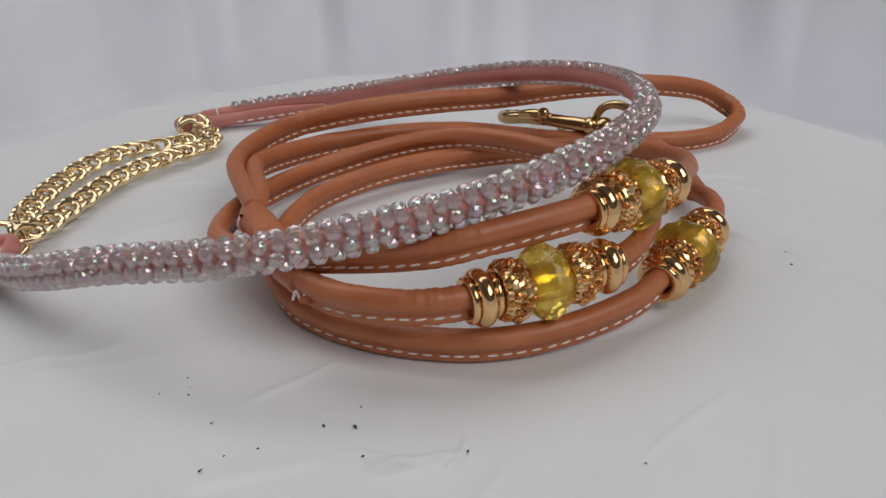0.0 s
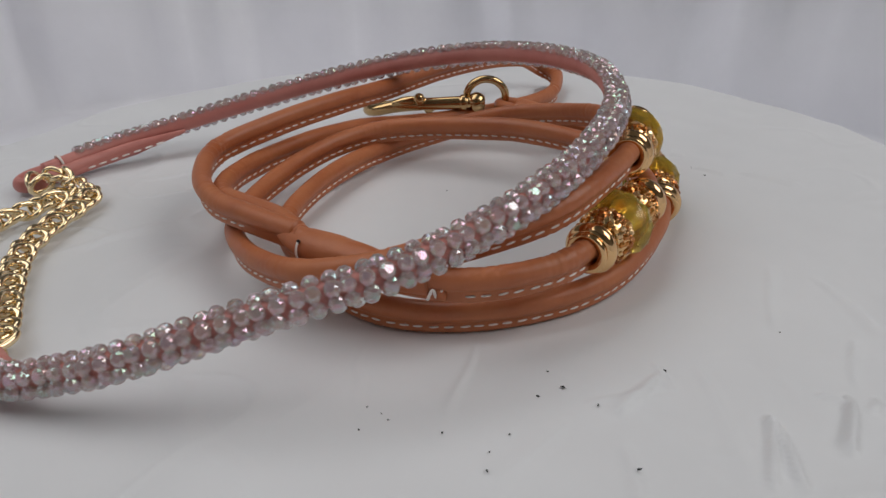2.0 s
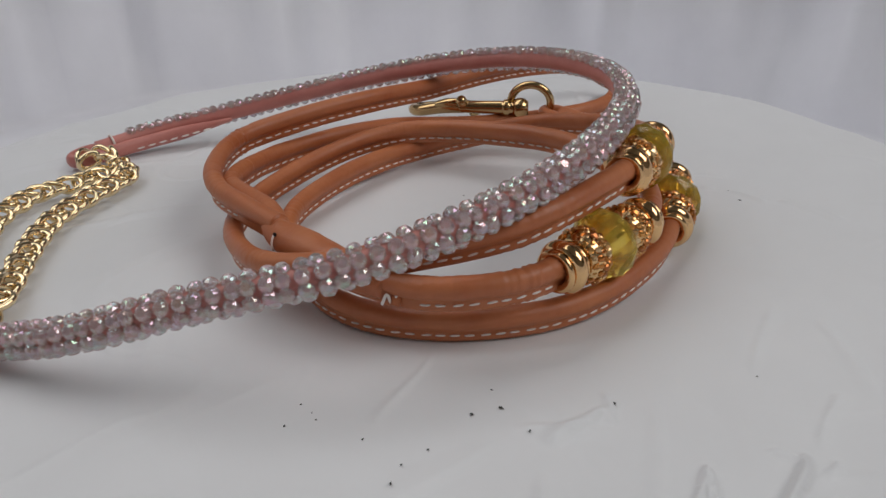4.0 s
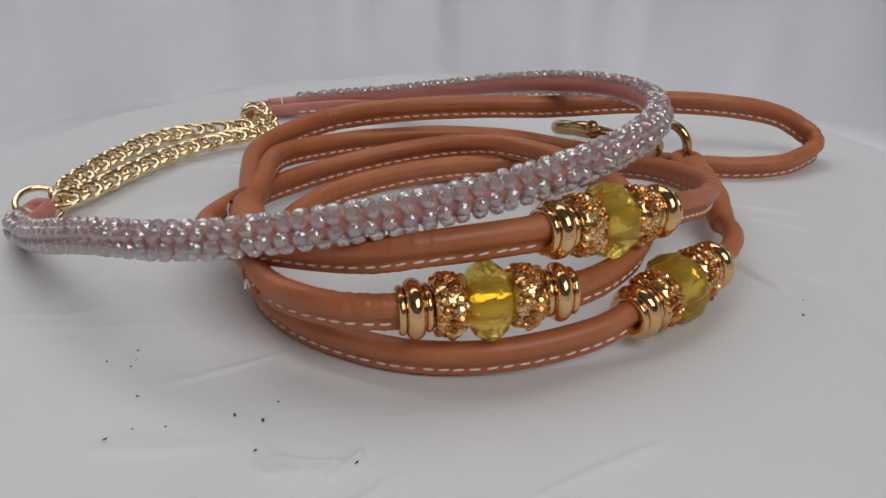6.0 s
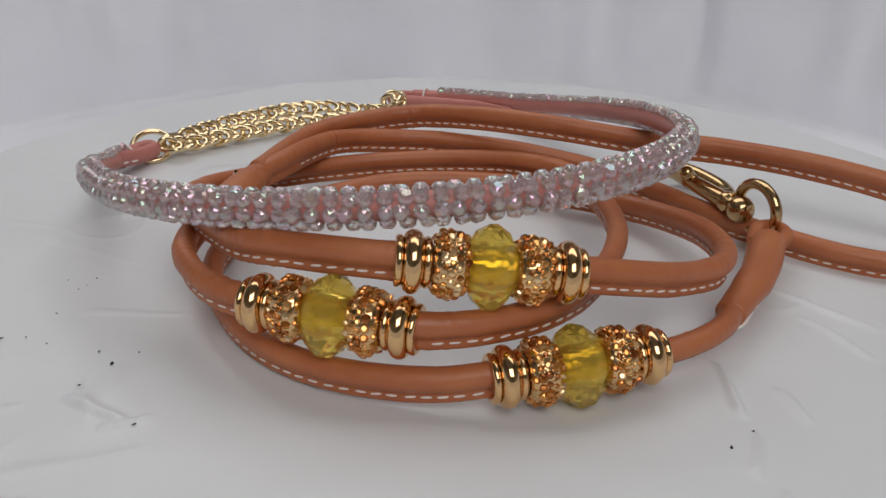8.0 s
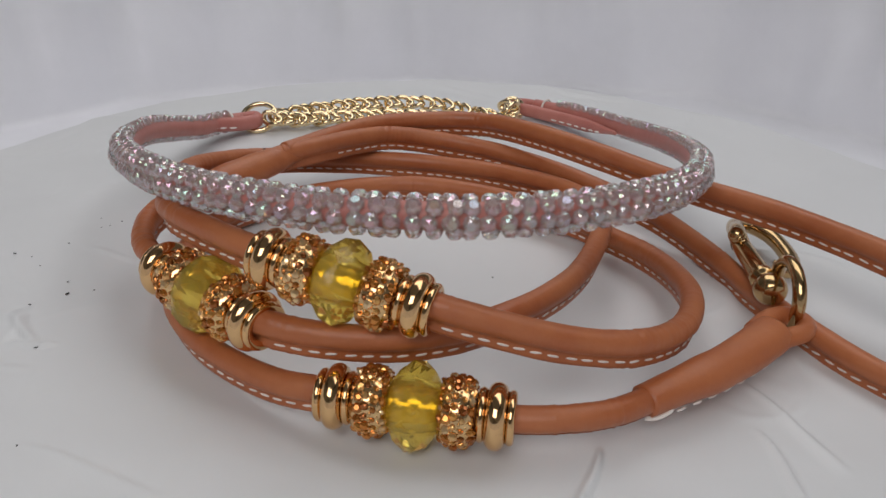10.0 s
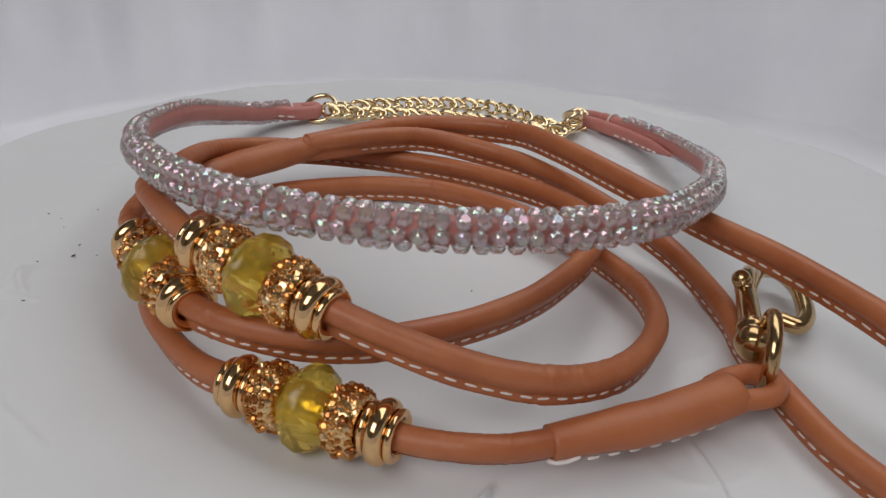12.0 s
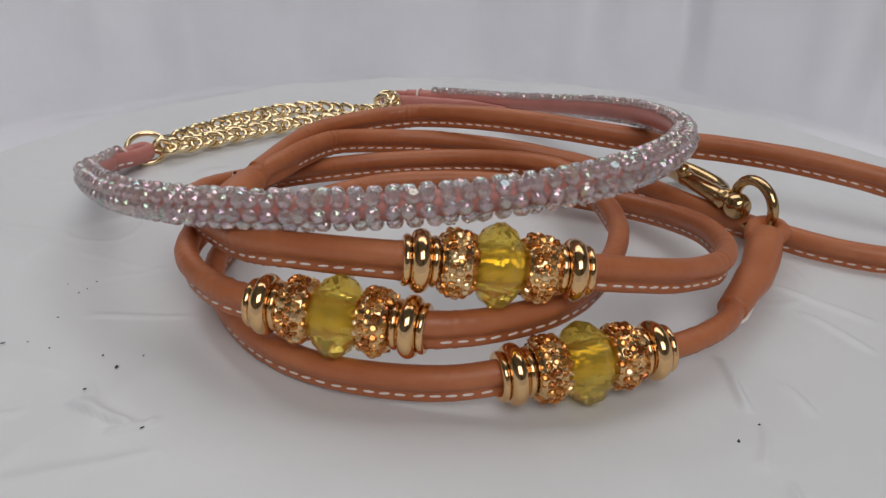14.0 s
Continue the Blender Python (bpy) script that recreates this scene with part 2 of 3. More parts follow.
def slab(name, a, b, mat, label):
    bm = bmesh.new()
    bmesh.ops.create_cube(bm, size=1.0)
    for v in bm.verts:
        v.co = Vector([(a[i] + b[i]) / 2 + v.co[i] * (b[i] - a[i]) for i in range(3)])
    return tagged(part(name, bm, mat, flat=True), label, name.split("_")[0], kind="structure")


# unseen room, added to bounce light and give metal and stones dark reflections
WALL = cloth("grey_wall_paint", (0.22, 0.21, 0.20), 0.85, 300.0, 4.0)
CEIL = cloth("white_ceiling_paint", (0.82, 0.81, 0.8), 0.85, 300.0, 4.0)
slab("floor", (-1300, -1300, -165), (1300, 930, -65.5), WALL, "unseen plain floor added under the sheet")
slab("ceiling", (-1300, -1300, 1800), (1300, 930, 1880), CEIL, "unseen plain white ceiling, added for bounce light")
slab("wall_north", (-1300, 850, -65), (1300, 930, 1799), WALL, "unseen plain grey wall, added for reflections")
slab("wall_south", (-1300, -1300, -65), (1300, -1220, 1799), WALL, "unseen plain grey wall, added for reflections")
slab("wall_west", (-1300, -1219, -65), (-1220, 849, 1799), WALL, "unseen plain grey wall, added for reflections")
slab("wall_east", (1220, -1219, -65), (1300, 849, 1799), WALL, "unseen plain grey wall, added for reflections")

CREASES = [
    (7.3, -76.9, -6.5, -80.0, 0.9, 1.8), (9.5, -73.3, 5.8, -81.6, 0.6, 1.1), (12.2, -94.4, -2.0, -105.4, 1.0, 1.1), (12.2, -94.4, 1.7, -108.3, 1.2, 1.2), (27, -100, 13.3, -108.4, 1.5, 1.5),
    (22, -97, 25, -101, 0.7, 1.5), (29.5, -103, 25.9, -105.6, 0.8, 1.0), (-9.7, -48, -27.8, -62.6, 0.3, 1.3), (-32.8, -41.6, -69.6, -49.4, 0.1, 2.2), (-12.5, -75.1, -34.1, -79.4, 0.3, 3.5),
    (34.4, -82.3, 56.8, -66.5, 0.3, 1.5), (15.6, -78.4, -2.5, -102.2, 0.35, 2.0), (29.5, -100.2, 43.3, -92.1, 0.5, 1.6), (-8.5, -73.8, 5.5, -82.4, 0.3, 2.0),
    (80.6, -3.7, 90.7, -18.0, 1.0, 1.2), (91, 22.3, 107, 13.8, 0.6, 1.2), (92.2, -5.7, 100.3, -12.6, 0.6, 1.2), (92.4, -20.6, 95.7, -31.4, 0.6, 1.3), (80, 31, 106, 26, 0.5, 1.5),
    (60, -75, 48, -98, 0.4, 2.0), (-10, -84, -22, -100, 0.5, 2.0), (99, -31, 104, -48, 0.7, 2.0), (-20, -97, -45, -90, 0.2, 3.0),
]


def crease(x, y):
    z = 0.0
    for x0, y0, x1, y1, hh, w in CREASES:
        dx, dy = x1 - x0, y1 - y0
        l2 = dx * dx + dy * dy
        f = ((x - x0) * dx + (y - y0) * dy) / l2
        if -0.15 < f < 1.15:
            off = ((x - x0) * dy - (y - y0) * dx) / math.sqrt(l2) + 0.4 * math.sin(f * 5)
            w *= (1.3 if off > 0 else 0.55) * (0.5 + 0.8 * f)
            z += hh * min(1.0, max(0.0, 1.3 - abs(2 * f - 1) ** 3 * 1.3)) * max(0.0, 1 - abs(off) / w)
    return z


def wrinkle(x, y):
    """Sharp little folds that run across the cloth in patches."""
    z = 0.0
    for k, (f, h) in enumerate(((0.016, 0.65), (0.034, 0.38))):
        v = abs(noise.noise((x * f + 3.1 * k, y * f * 1.4, 8.0 + k)))
        patch = max(0.0, min(1.0, 2.5 * noise.noise((x * 0.012, y * 0.012, 20.0 + k)) + 0.25))
        z += h * patch * max(0.0, 1 - v / 0.07)
    return z


def display_stand():
    stand = thing("display_stand", (16.6, 15.4, -61), "round turntable stand covered with creased white satin cloth", "display stand")
    cx, cy, rim = 16.6, 15.4, 149.5
    bm = bmesh.new()
    n = 900
    radii = [1.5 + (rim - 4) * (k / 218) ** 0.85 for k in range(219)]
    prof = [(r, 0.0) for r in radii]
    prof += [(rim - 2.5 + 4 * math.sin(radians(15 * k)), -4 * (1 - math.cos(radians(15 * k)))) for k in range(1, 7)]
    prof += [(rim + 1.5 + 5 * (k / 12), -4 - 54 * k / 12) for k in range(1, 13)]
    rows = []
    for r, z in prof:
        row = []
        for k in range(n):
            a = 2 * math.pi * k / n
            rr = r
            if r > rim - 40:
                rr += 1.6 * min(1.0, (r - rim + 40) / 38) * noise.noise((6 * math.cos(a), 6 * math.sin(a), 0.3)) + 2.2 * min(1, -z / 40) * math.sin(a * 23 + 2 * noise.noise((math.cos(a) * 3, math.sin(a) * 3, 0)))
            x, y = cx + rr * math.cos(a), cy + rr * math.sin(a)
            zz = z + ground(x, y)
            far = min(1.0, max(0.0, (math.hypot(x - 20, y) - 50) / 25))
            zz += crease(x, y) * 1.5 + wrinkle(x, y) * far + far * (0.7 * noise.noise((x * 0.03, y * 0.03, 1.0)) + 0.25 * noise.noise((x * 0.11, y * 0.07, 4.0))) - 0.3 - 1.0 * (1 - far)
            row.append(bm.verts.new((x - cx, y - cy, zz + 61)))
        rows.append(row)
    for a, b in zip(rows[:-1], rows[1:]):
        for k in range(n):
            bm.faces.new((a[k], a[(k + 1) % n], b[(k + 1) % n], b[k]))
    bm.faces.new(rows[0])
    bmesh.ops.recalc_face_normals(bm, faces=bm.faces[:])
    part("cloth_cover", bm, COVER, stand, "creased white satin cloth cover")
    bm = bmesh.new()
    bmesh.ops.create_cone(bm, cap_ends=True, segments=64, radius1=138, radius2=138, depth=50)
    bmesh.ops.translate(bm, verts=bm.verts, vec=(0, 0, 25.5))
    part("board", bm, BOARD, stand, "round board")
    return stand


display_stand()


# ---- the leash ----
leash = thing("dog_leash", (20, 0, 1.1), "coiled tan rolled-leather dog leash with white stitching and yellow glass beads", "dog leash")

BEADS = [((11.9, -53.5, 12.9), (42.0, -43.9, 13.2)), ((35.7, -42.0, 23.6), (60.8, -23.0, 20.6)), ((52.9, -40.2, 5.5), (74.3, -16.9, 6.3))]

MAIN = [
    (80.6, 8, 5), (81.0, -2.4, 6.4), (79.0, -9.6, 6.8), (74.3, -16.9, 6.3), (63.6, -28.5, 5.9), (52.9, -40.2, 5.5), (46.8, -44.7, 4.6), (37.2, -48.8, 3.5),
    (26.4, -51.9, 3.0), (15.8, -52.6, 2.8), (6.7, -51.0, 2.7), (-4.2, -46.7, 2.7), (-14.2, -39.6, 2.7), (-20.3, -31.9, 2.8), (-23.5, -22.1, 2.8), (-24, -9.3, 2.8),
    (-22.4, 3.6, 2.8), (-16, 17.7, 3.2), (-1.3, 29.5, 4.2), (15.9, 38.5, 4.2), (30.9, 43.2, 3.6), (43.6, 43.8, 4.2), (56.4, 39.3, 6.2), (67.2, 30.9, 8.8),
    (74.6, 19.5, 10.6), (76.5, 6.4, 13.0), (72.6, -5.4, 15.4), (67.0, -15.0, 18.2), (60.8, -23.0, 20.6), (48.2, -32.5, 22.1), (35.7, -42.0, 23.6), (24.2, -46.3, 23.2),
    (14, -49.1, 22.6), (5.9, -48.7, 21), (-2.8, -45.6, 19.2), (-13.3, -41.6, 17.8), (-24.8, -35, 15.2), (-33.5, -22.4, 11.7), (-35.4, -8.7, 9.1), (-33.9, 5, 7),
    (-29.4, 17.4, 5.6), (-18.5, 30, 5.8), (-0.2, 40.6, 7.4), (14.4, 44, 8.9), (26.4, 42.6, 9.9), (36.7, 36, 10.5), (46.1, 25, 11.2), (54.1, 11.7, 12), (58.1, -3.6, 12.3),
    (57.8, -19.7, 12.4), (52.2, -32.6, 12.6), (42.0, -43.9, 13.2), (27.0, -48.7, 13.05), (11.9, -53.5, 12.9), (6.4, -54.2, 12.9), (1.2, -53.6, 12.8), (-7.1, -50.4, 12.5),
    (-13.5, -45.3, 12.2), (-20.5, -34.5, 12.3), (-24.6, -23.1, 12.9), (-27.6, -13, 13.3),
]


def gaps(points, spans):
    """Lengths along the path at which the given points of the list lie."""
    path, length = smooth_path(points, 0.5)
    at = []
    for i in spans:
        d = [(q - points[i]).length for q in path]
        at.append(d.index(min(d)) * 0.5)
    return at


main_pts = on(MAIN)
marks = gaps(main_pts, (3, 5, 28, 30, 51, 53, 57, 60))
body, body_frames, body_len = cord(
    "cord", main_pts, LEATHER, leash, "tan rolled leather cord",
    thin=[(-20, marks[1] - 3), (marks[2] + 3, marks[3] - 3), (marks[4] + 3, marks[5] - 3)],
    stitch=[(marks[1] + 2, marks[2] + 1), (marks[3] + 2, marks[4] + 1), (marks[5] + 2, marks[6])])

HANDLE = [
    (-27.4, -12, 14), (-31.2, 0.3, 14.3), (-34.4, 14.5, 14.6), (-31.8, 28.6, 14.8), (-21.5, 43.8, 15.6), (-2, 47.4, 18), (19, 51.2, 18.6), (41, 58.3, 17.2), (63.8, 63.7, 17.6),
    (88.1, 66.6, 17.0), (109.5, 70, 13.4), (118.5, 71.4, 9.0), (122.4, 69.4, 6.4), (122, 64.4, 5), (116, 57.9, 3.8), (108.2, 52.3, 3.1), (95.4, 49.5, 2.9),
    (80.7, 50.6, 2.9), (67.1, 53.2, 2.9), (51.8, 58.3, 3), (33.1, 58.2, 5.9), (14, 52, 8.8), (-9.8, 44.2, 9.6), (-23.2, 34.2, 10.4), (-30.0, 20.5, 12.5), (-29.3, 8, 13.6),
    (-27.2, -3.5, 14.0), (-27.3, -13, 13.4),
]
handle_pts = on(HANDLE)
hm = gaps(handle_pts, (1, 26))
handle, handle_frames, handle_len = cord("handle_loop", handle_pts, LEATHER, leash, "tan leather handle loop", stitch=[(hm[0] + 4, hm[1] - 2)])


def sleeve(points, sizes, label):
    """A glued leather sleeve that wraps cord and fold; sizes: half width and half height at each point."""
    path, length = smooth_path(on(points), 0.7)
    fr = frames_on(path)
    u = np.linspace(0, 1, len(sizes))
    bm = bmesh.new()
    rnd = random.Random(5)
    ph = [rnd.uniform(0, 6.28) for _ in range(4)]

    def ring(i):
        f = i / (len(path) - 1)
        a, b = np.interp(f, u, [s[0] for s in sizes]), np.interp(f, u, [s[1] for s in sizes])
        w = 1 + 0.025 * math.sin(f * 11 + ph[0]) + 0.015 * math.sin(f * 23 + ph[1])
        return [(a * w * math.cos(q) * (1 + 0.03 * math.sin(3 * q + f * 4)), b * math.sin(q) * w) for q in (2 * math.pi * k / 28 for k in range(28))]
    sweep(bm, fr, ring)
    return under(part("sleeve", bm, LEATHER, None, label), leash), fr


tip, tip_frames = sleeve([(80.7, 4.8, 5.2), (81.2, 13.2, 5.6), (81.6, 22.0, 6.0), (81.0, 31.0, 6.4), (79.9, 39.0, 6.7)],
                         [(3.0, 2.8), (3.2, 3.0), (3.6, 3.3), (3.9, 3.5), (4.0, 3.4), (3.9, 3.2)], "smooth tan leather sleeve at the clip")
fold, fold_frames = sleeve([(-16.0, -42.2, 12.2), (-20.2, -34.0, 12.4), (-24.2, -22.5, 12.9), (-27.4, -13.5, 13.3), (-27.9, -10.5, 13.7), (-28.1, -8.0, 13.8)],
                           [(2.8, 2.7), (3.2, 3.1), (3.6, 3.5), (4.1, 3.7), (3.8, 3.2), (2.2, 1.8)], "smooth tan leather sleeve of the handle")


def thread_loop(parent, points, r=0.3):
    bm = bmesh.new()
    path, _ = smooth_path(on(points), 0.4)
    round_tube(bm, path, r, 6)
    return under(part("thread", bm, THREAD, None, "white sewing thread"), parent)


seam = bmesh.new()
for j in range(7):
    p, t, sd, u = tip_frames[9 + 5 * j]
    c = p + sd * (2.6 + 0.07 * j) - u * (2.25 + 0.03 * j)
    tube_segment(seam, c - t * 1.0, c + t * 1.0, 0.26, (sd - u).normalized())
under(part("stitching", seam, THREAD, None, "white stitched seam", kind="stuff"), tip)
thread_loop(tip, [(82.0, 4.0, 3.0), (83.0, 5.0, 3.2), (83.5, 6.8, 3.5), (83.6, 8.6, 4.1)], 0.4)
thread_loop(fold, [(-18.2, -43.6, 9.8), (-17.4, -44.2, 12.0), (-16.6, -44.4, 10.0), (-15.6, -45.0, 12.2)])
EYELET = 41


def on_fold(i, deg, out=0.0):
    """A point on the handle sleeve's skin, deg round from its inner side over the top."""
    p, t, sd, u = fold_frames[i]
    q = radians(deg)
    return p + sd * (4.05 + out) * math.cos(q) + u * (3.65 + out) * math.sin(q)


bm = bmesh.new()
path, _ = smooth_path([on_fold(EYELET, q, 0.05) for q in (145, 158, 171, 184, 198)], 0.4)
round_tube(bm, path, 0.24, 6)
under(part("thread", bm, THREAD, None, "white sewing thread"), fold)
# black ball in the stitch hole's place, its inner shade put into the colour
bm = bmesh.new()
bmesh.ops.create_uvsphere(bm, u_segments=10, v_segments=6, radius=0.42)
bmesh.ops.translate(bm, verts=bm.verts, vec=on_fold(EYELET, 143, -0.1))
under(part("eyelet", bm, HOLE_SHADE, None, "punched stitch hole"), fold)

# small leather tail that sticks out under the handle sleeve
bm = bmesh.new()
path, _ = smooth_path(on([(-14.8, -42.5, 12.0), (-15.6, -44.2, 10.8), (-16.2, -44.9, 9.6)]), 0.5)
round_tube(bm, path, lambda i: 1.3 - 0.05 * i, 12)
under(part("tail", bm, LEATHER, None, "folded leather tail"), fold)

# the eye of leather that holds the clip's ring
bm = bmesh.new()
path, _ = smooth_path(on([(77.9, 36.0, 7.0), (76.9, 40.5, 7.1), (76.9, 44.6, 7.0), (78.6, 47.4, 6.8), (81.0, 47.4, 6.7), (82.7, 44.6, 6.7), (82.3, 40.0, 6.7), (81.8, 36.0, 6.7)]), 0.6)
round_tube(bm, path, 1.85, 14)
under(part("eye_loop", bm, LEATHER, None, "tan leather loop round the ring"), leash)


# ---- beads ----
def ring_mesh():
    prof = []
    for c, w, r in ((-1.95, 0.6, 3.65), (0.0, 1.45, 4.5), (1.95, 0.6, 3.65)):
        for k in range(9):
            a = math.pi * k / 8
            prof.append((c - w * math.cos(a), r - 1.0 * w + 1.0 * w * math.sin(a)))
    prof += [(2.3, 2.2), (-2.3, 2.2)]
    bm = bmesh.new()
    lathe(bm, prof, 48)
    return bm


def yellow_mesh():
    """Faceted rondelle: staggered facet rows round a bored hole."""
    bm = bmesh.new()
    n = 11
    rows = [(-3.35, 3.2, 0), (-2.3, 5.0, 0.5), (-0.7, 6.1, 0), (0.7, 6.1, 0.5), (2.3, 5.0, 0), (3.35, 3.2, 0.5)]
    vs = [[bm.verts.new((x, r * math.cos(2 * math.pi * (k + o) / n), r * math.sin(2 * math.pi * (k + o) / n))) for k in range(n)] for x, r, o in rows]
    for i, (a, b) in enumerate(zip(vs[:-1], vs[1:])):
        oa, ob = rows[i][2], rows[i + 1][2]
        for k in range(n):
            j = (k + 1) % n
            if oa == ob:
                bm.faces.new((a[k], a[j], b[j], b[k]))
            elif ob > oa:
                bm.faces.new((a[k], a[j], b[k]))
                bm.faces.new((a[j], b[j], b[k]))
            else:
                bm.faces.new((a[k], b[j], b[k]))
                bm.faces.new((a[k], a[j], b[j]))
    inner = [[bm.verts.new((x, 2.65 * math.cos(2 * math.pi * (k + o) / n), 2.65 * math.sin(2 * math.pi * (k + o) / n))) for k in range(n)] for x, o in ((3.35, 0.5), (-3.35, 0.0))]
    for a, b in ((vs[-1], inner[0]), (inner[0], inner[1]), (inner[1], vs[0])):
        for k in range(n):
            bm.faces.new((a[k], a[(k + 1) % n], b[(k + 1) % n], b[k]))
    bmesh.ops.recalc_face_normals(bm, faces=bm.faces[:])
    return bm


def pave_body():
    """Gold barrel studded with tiny gold grains between the crystal seats."""
    bm = bmesh.new()
    prof = [(-2.45, 2.7)] + [(-2.45 * math.cos(math.pi * k / 10), 3.1 + 1.45 * math.sin(math.pi * k / 10) ** 0.8) for k in range(11)] + [(2.45, 2.7)]
    lathe(bm, prof, 40)
    rnd = random.Random(3)
    for row, (x, r, n) in enumerate(((-2.25, 3.5, 24), (-1.48, 4.15, 36), (-0.52, 4.58, 40), (0.52, 4.58, 40), (1.48, 4.15, 36), (2.25, 3.5, 24))):
        for k in range(n):
            a = 2 * math.pi * (k + 0.25 * row) / n
            bmesh.ops.create_icosphere(bm, subdivisions=1, radius=0.22 + rnd.uniform(-0.04, 0.04),
                                       matrix=Matrix.Translation((x + rnd.uniform(-0.12, 0.12), r * math.cos(a), r * math.sin(a))))
    return bm


def crystal_mesh(name, r, high, n=8, mat=STONE):
    """A foiled cut stone: flat table, two rows of crown facets, girdle; z is outward."""
    bm = bmesh.new()
    rows = [(0.50, high, 0.5), (0.83, high * 0.66, 0.0), (1.0, high * 0.2, 0.5), (0.86, -high * 0.25, 0.5)]
    vs = [[bm.verts.new((r * q * math.cos(2 * math.pi * (k + o) / n), r * q * math.sin(2 * math.pi * (k + o) / n), z)) for k in range(n)] for q, z, o in rows]
    bm.faces.new(vs[0])
    for i, (a, b) in enumerate(zip(vs[:-1], vs[1:])):
        oa, ob = rows[i][2], rows[i + 1][2]
        for k in range(n):
            j = (k + 1) % n
            if oa == ob:
                bm.faces.new((a[k], b[k], b[j], a[j]))
            elif oa > ob:
                bm.faces.new((a[k], b[k], b[j]))
                bm.faces.new((a[k], b[j], a[j]))
            else:
                bm.faces.new((a[k], b[k], a[j]))
                bm.faces.new((a[j], b[k], b[j]))
    bm.faces.new(vs[-1][::-1])
    bmesh.ops.recalc_face_normals(bm, faces=bm.faces[:])
    bmesh.ops.split_edges(bm, edges=bm.edges[:])
    bmesh.ops.scale(bm, vec=(MM,) * 3, verts=bm.verts)
    me = bpy.data.meshes.new(name)
    bm.to_mesh(me)
    bm.free()
    me.materials.append(mat)
    return me


SEED = crystal_mesh("crystal", 0.56, 0.42, 6, AMBER)


def bead_set(a, b, roll):
    m = along(a, b, roll)
    span = (b - a).length
    k = span / 27.0
    m = m @ Matrix.Diagonal((k, 1.19, 1.19, 1))
    places = {"ring": (-11.0, 11.0), "pave": (-5.85, 5.85), "yellow": (0.0,)}
    for x in places["ring"]:
        o = part("gold_ring", ring_mesh(), GOLD, None, "polished gold ribbed stopper ring")
        o.matrix_basis = m @ Matrix.Translation((x * MM, 0, 0))
        under(o, leash)
    for x in places["pave"]:
        o = part("pave_bead", pave_body(), PAVE_GOLD, None, "gold bead set with amber crystals")
        o.matrix_basis = m @ Matrix.Translation((x * MM, 0, 0))
        under(o, leash)
        for row, (sx, r, n, tilt) in enumerate(((-1.95, 3.82, 18, -52), (-1.0, 4.4, 20, -24), (0.0, 4.58, 21, 0), (1.0, 4.4, 20, 24), (1.95, 3.82, 18, 52))):
            for j in range(n):
                s = new("crystal", SEED)
                q = 360 * (j + 0.5 * (row % 2)) / n
                s.parent = o
                s.matrix_basis = pose(0, 0, 0, q, 0, 0) @ Matrix.Translation(((sx + 0.14 * math.sin(13 * j + 5 * row)) * MM, 0, (r - 0.04 + 0.07 * math.sin(11 * j + 3 * row)) * MM)) @ pose(0, 0, 0, 16 * math.sin(7 * j + row), tilt + 14 * math.sin(5 * j + 2 * row), 17 * j) @ Matrix.Scale(1.08 + 0.3 * math.sin(j * j * 2.3 + 4 * row), 4)
    o = part("glass_bead", yellow_mesh(), YELLOW, None, "faceted transparent yellow glass bead", flat=True)
    o.matrix_basis = m
    under(o, leash)
    # added tube: hides the cord and reflects light into the glass
    bm = bmesh.new()
    lathe(bm, [(-3.3, 2.3), (-3.3, 2.55), (3.3, 2.55), (3.3, 2.3)], 32)
    o = part("core_reflector", bm, BEAD_REFLECTOR, None, "added metal tube that brightens the glass bead")
    o.matrix_basis = m
    under(o, leash)


for i, (a, b) in enumerate(BEADS):
    pa, pb = on([a, b])
    bead_set(pa, pb, 0.4 + 0.9 * i)


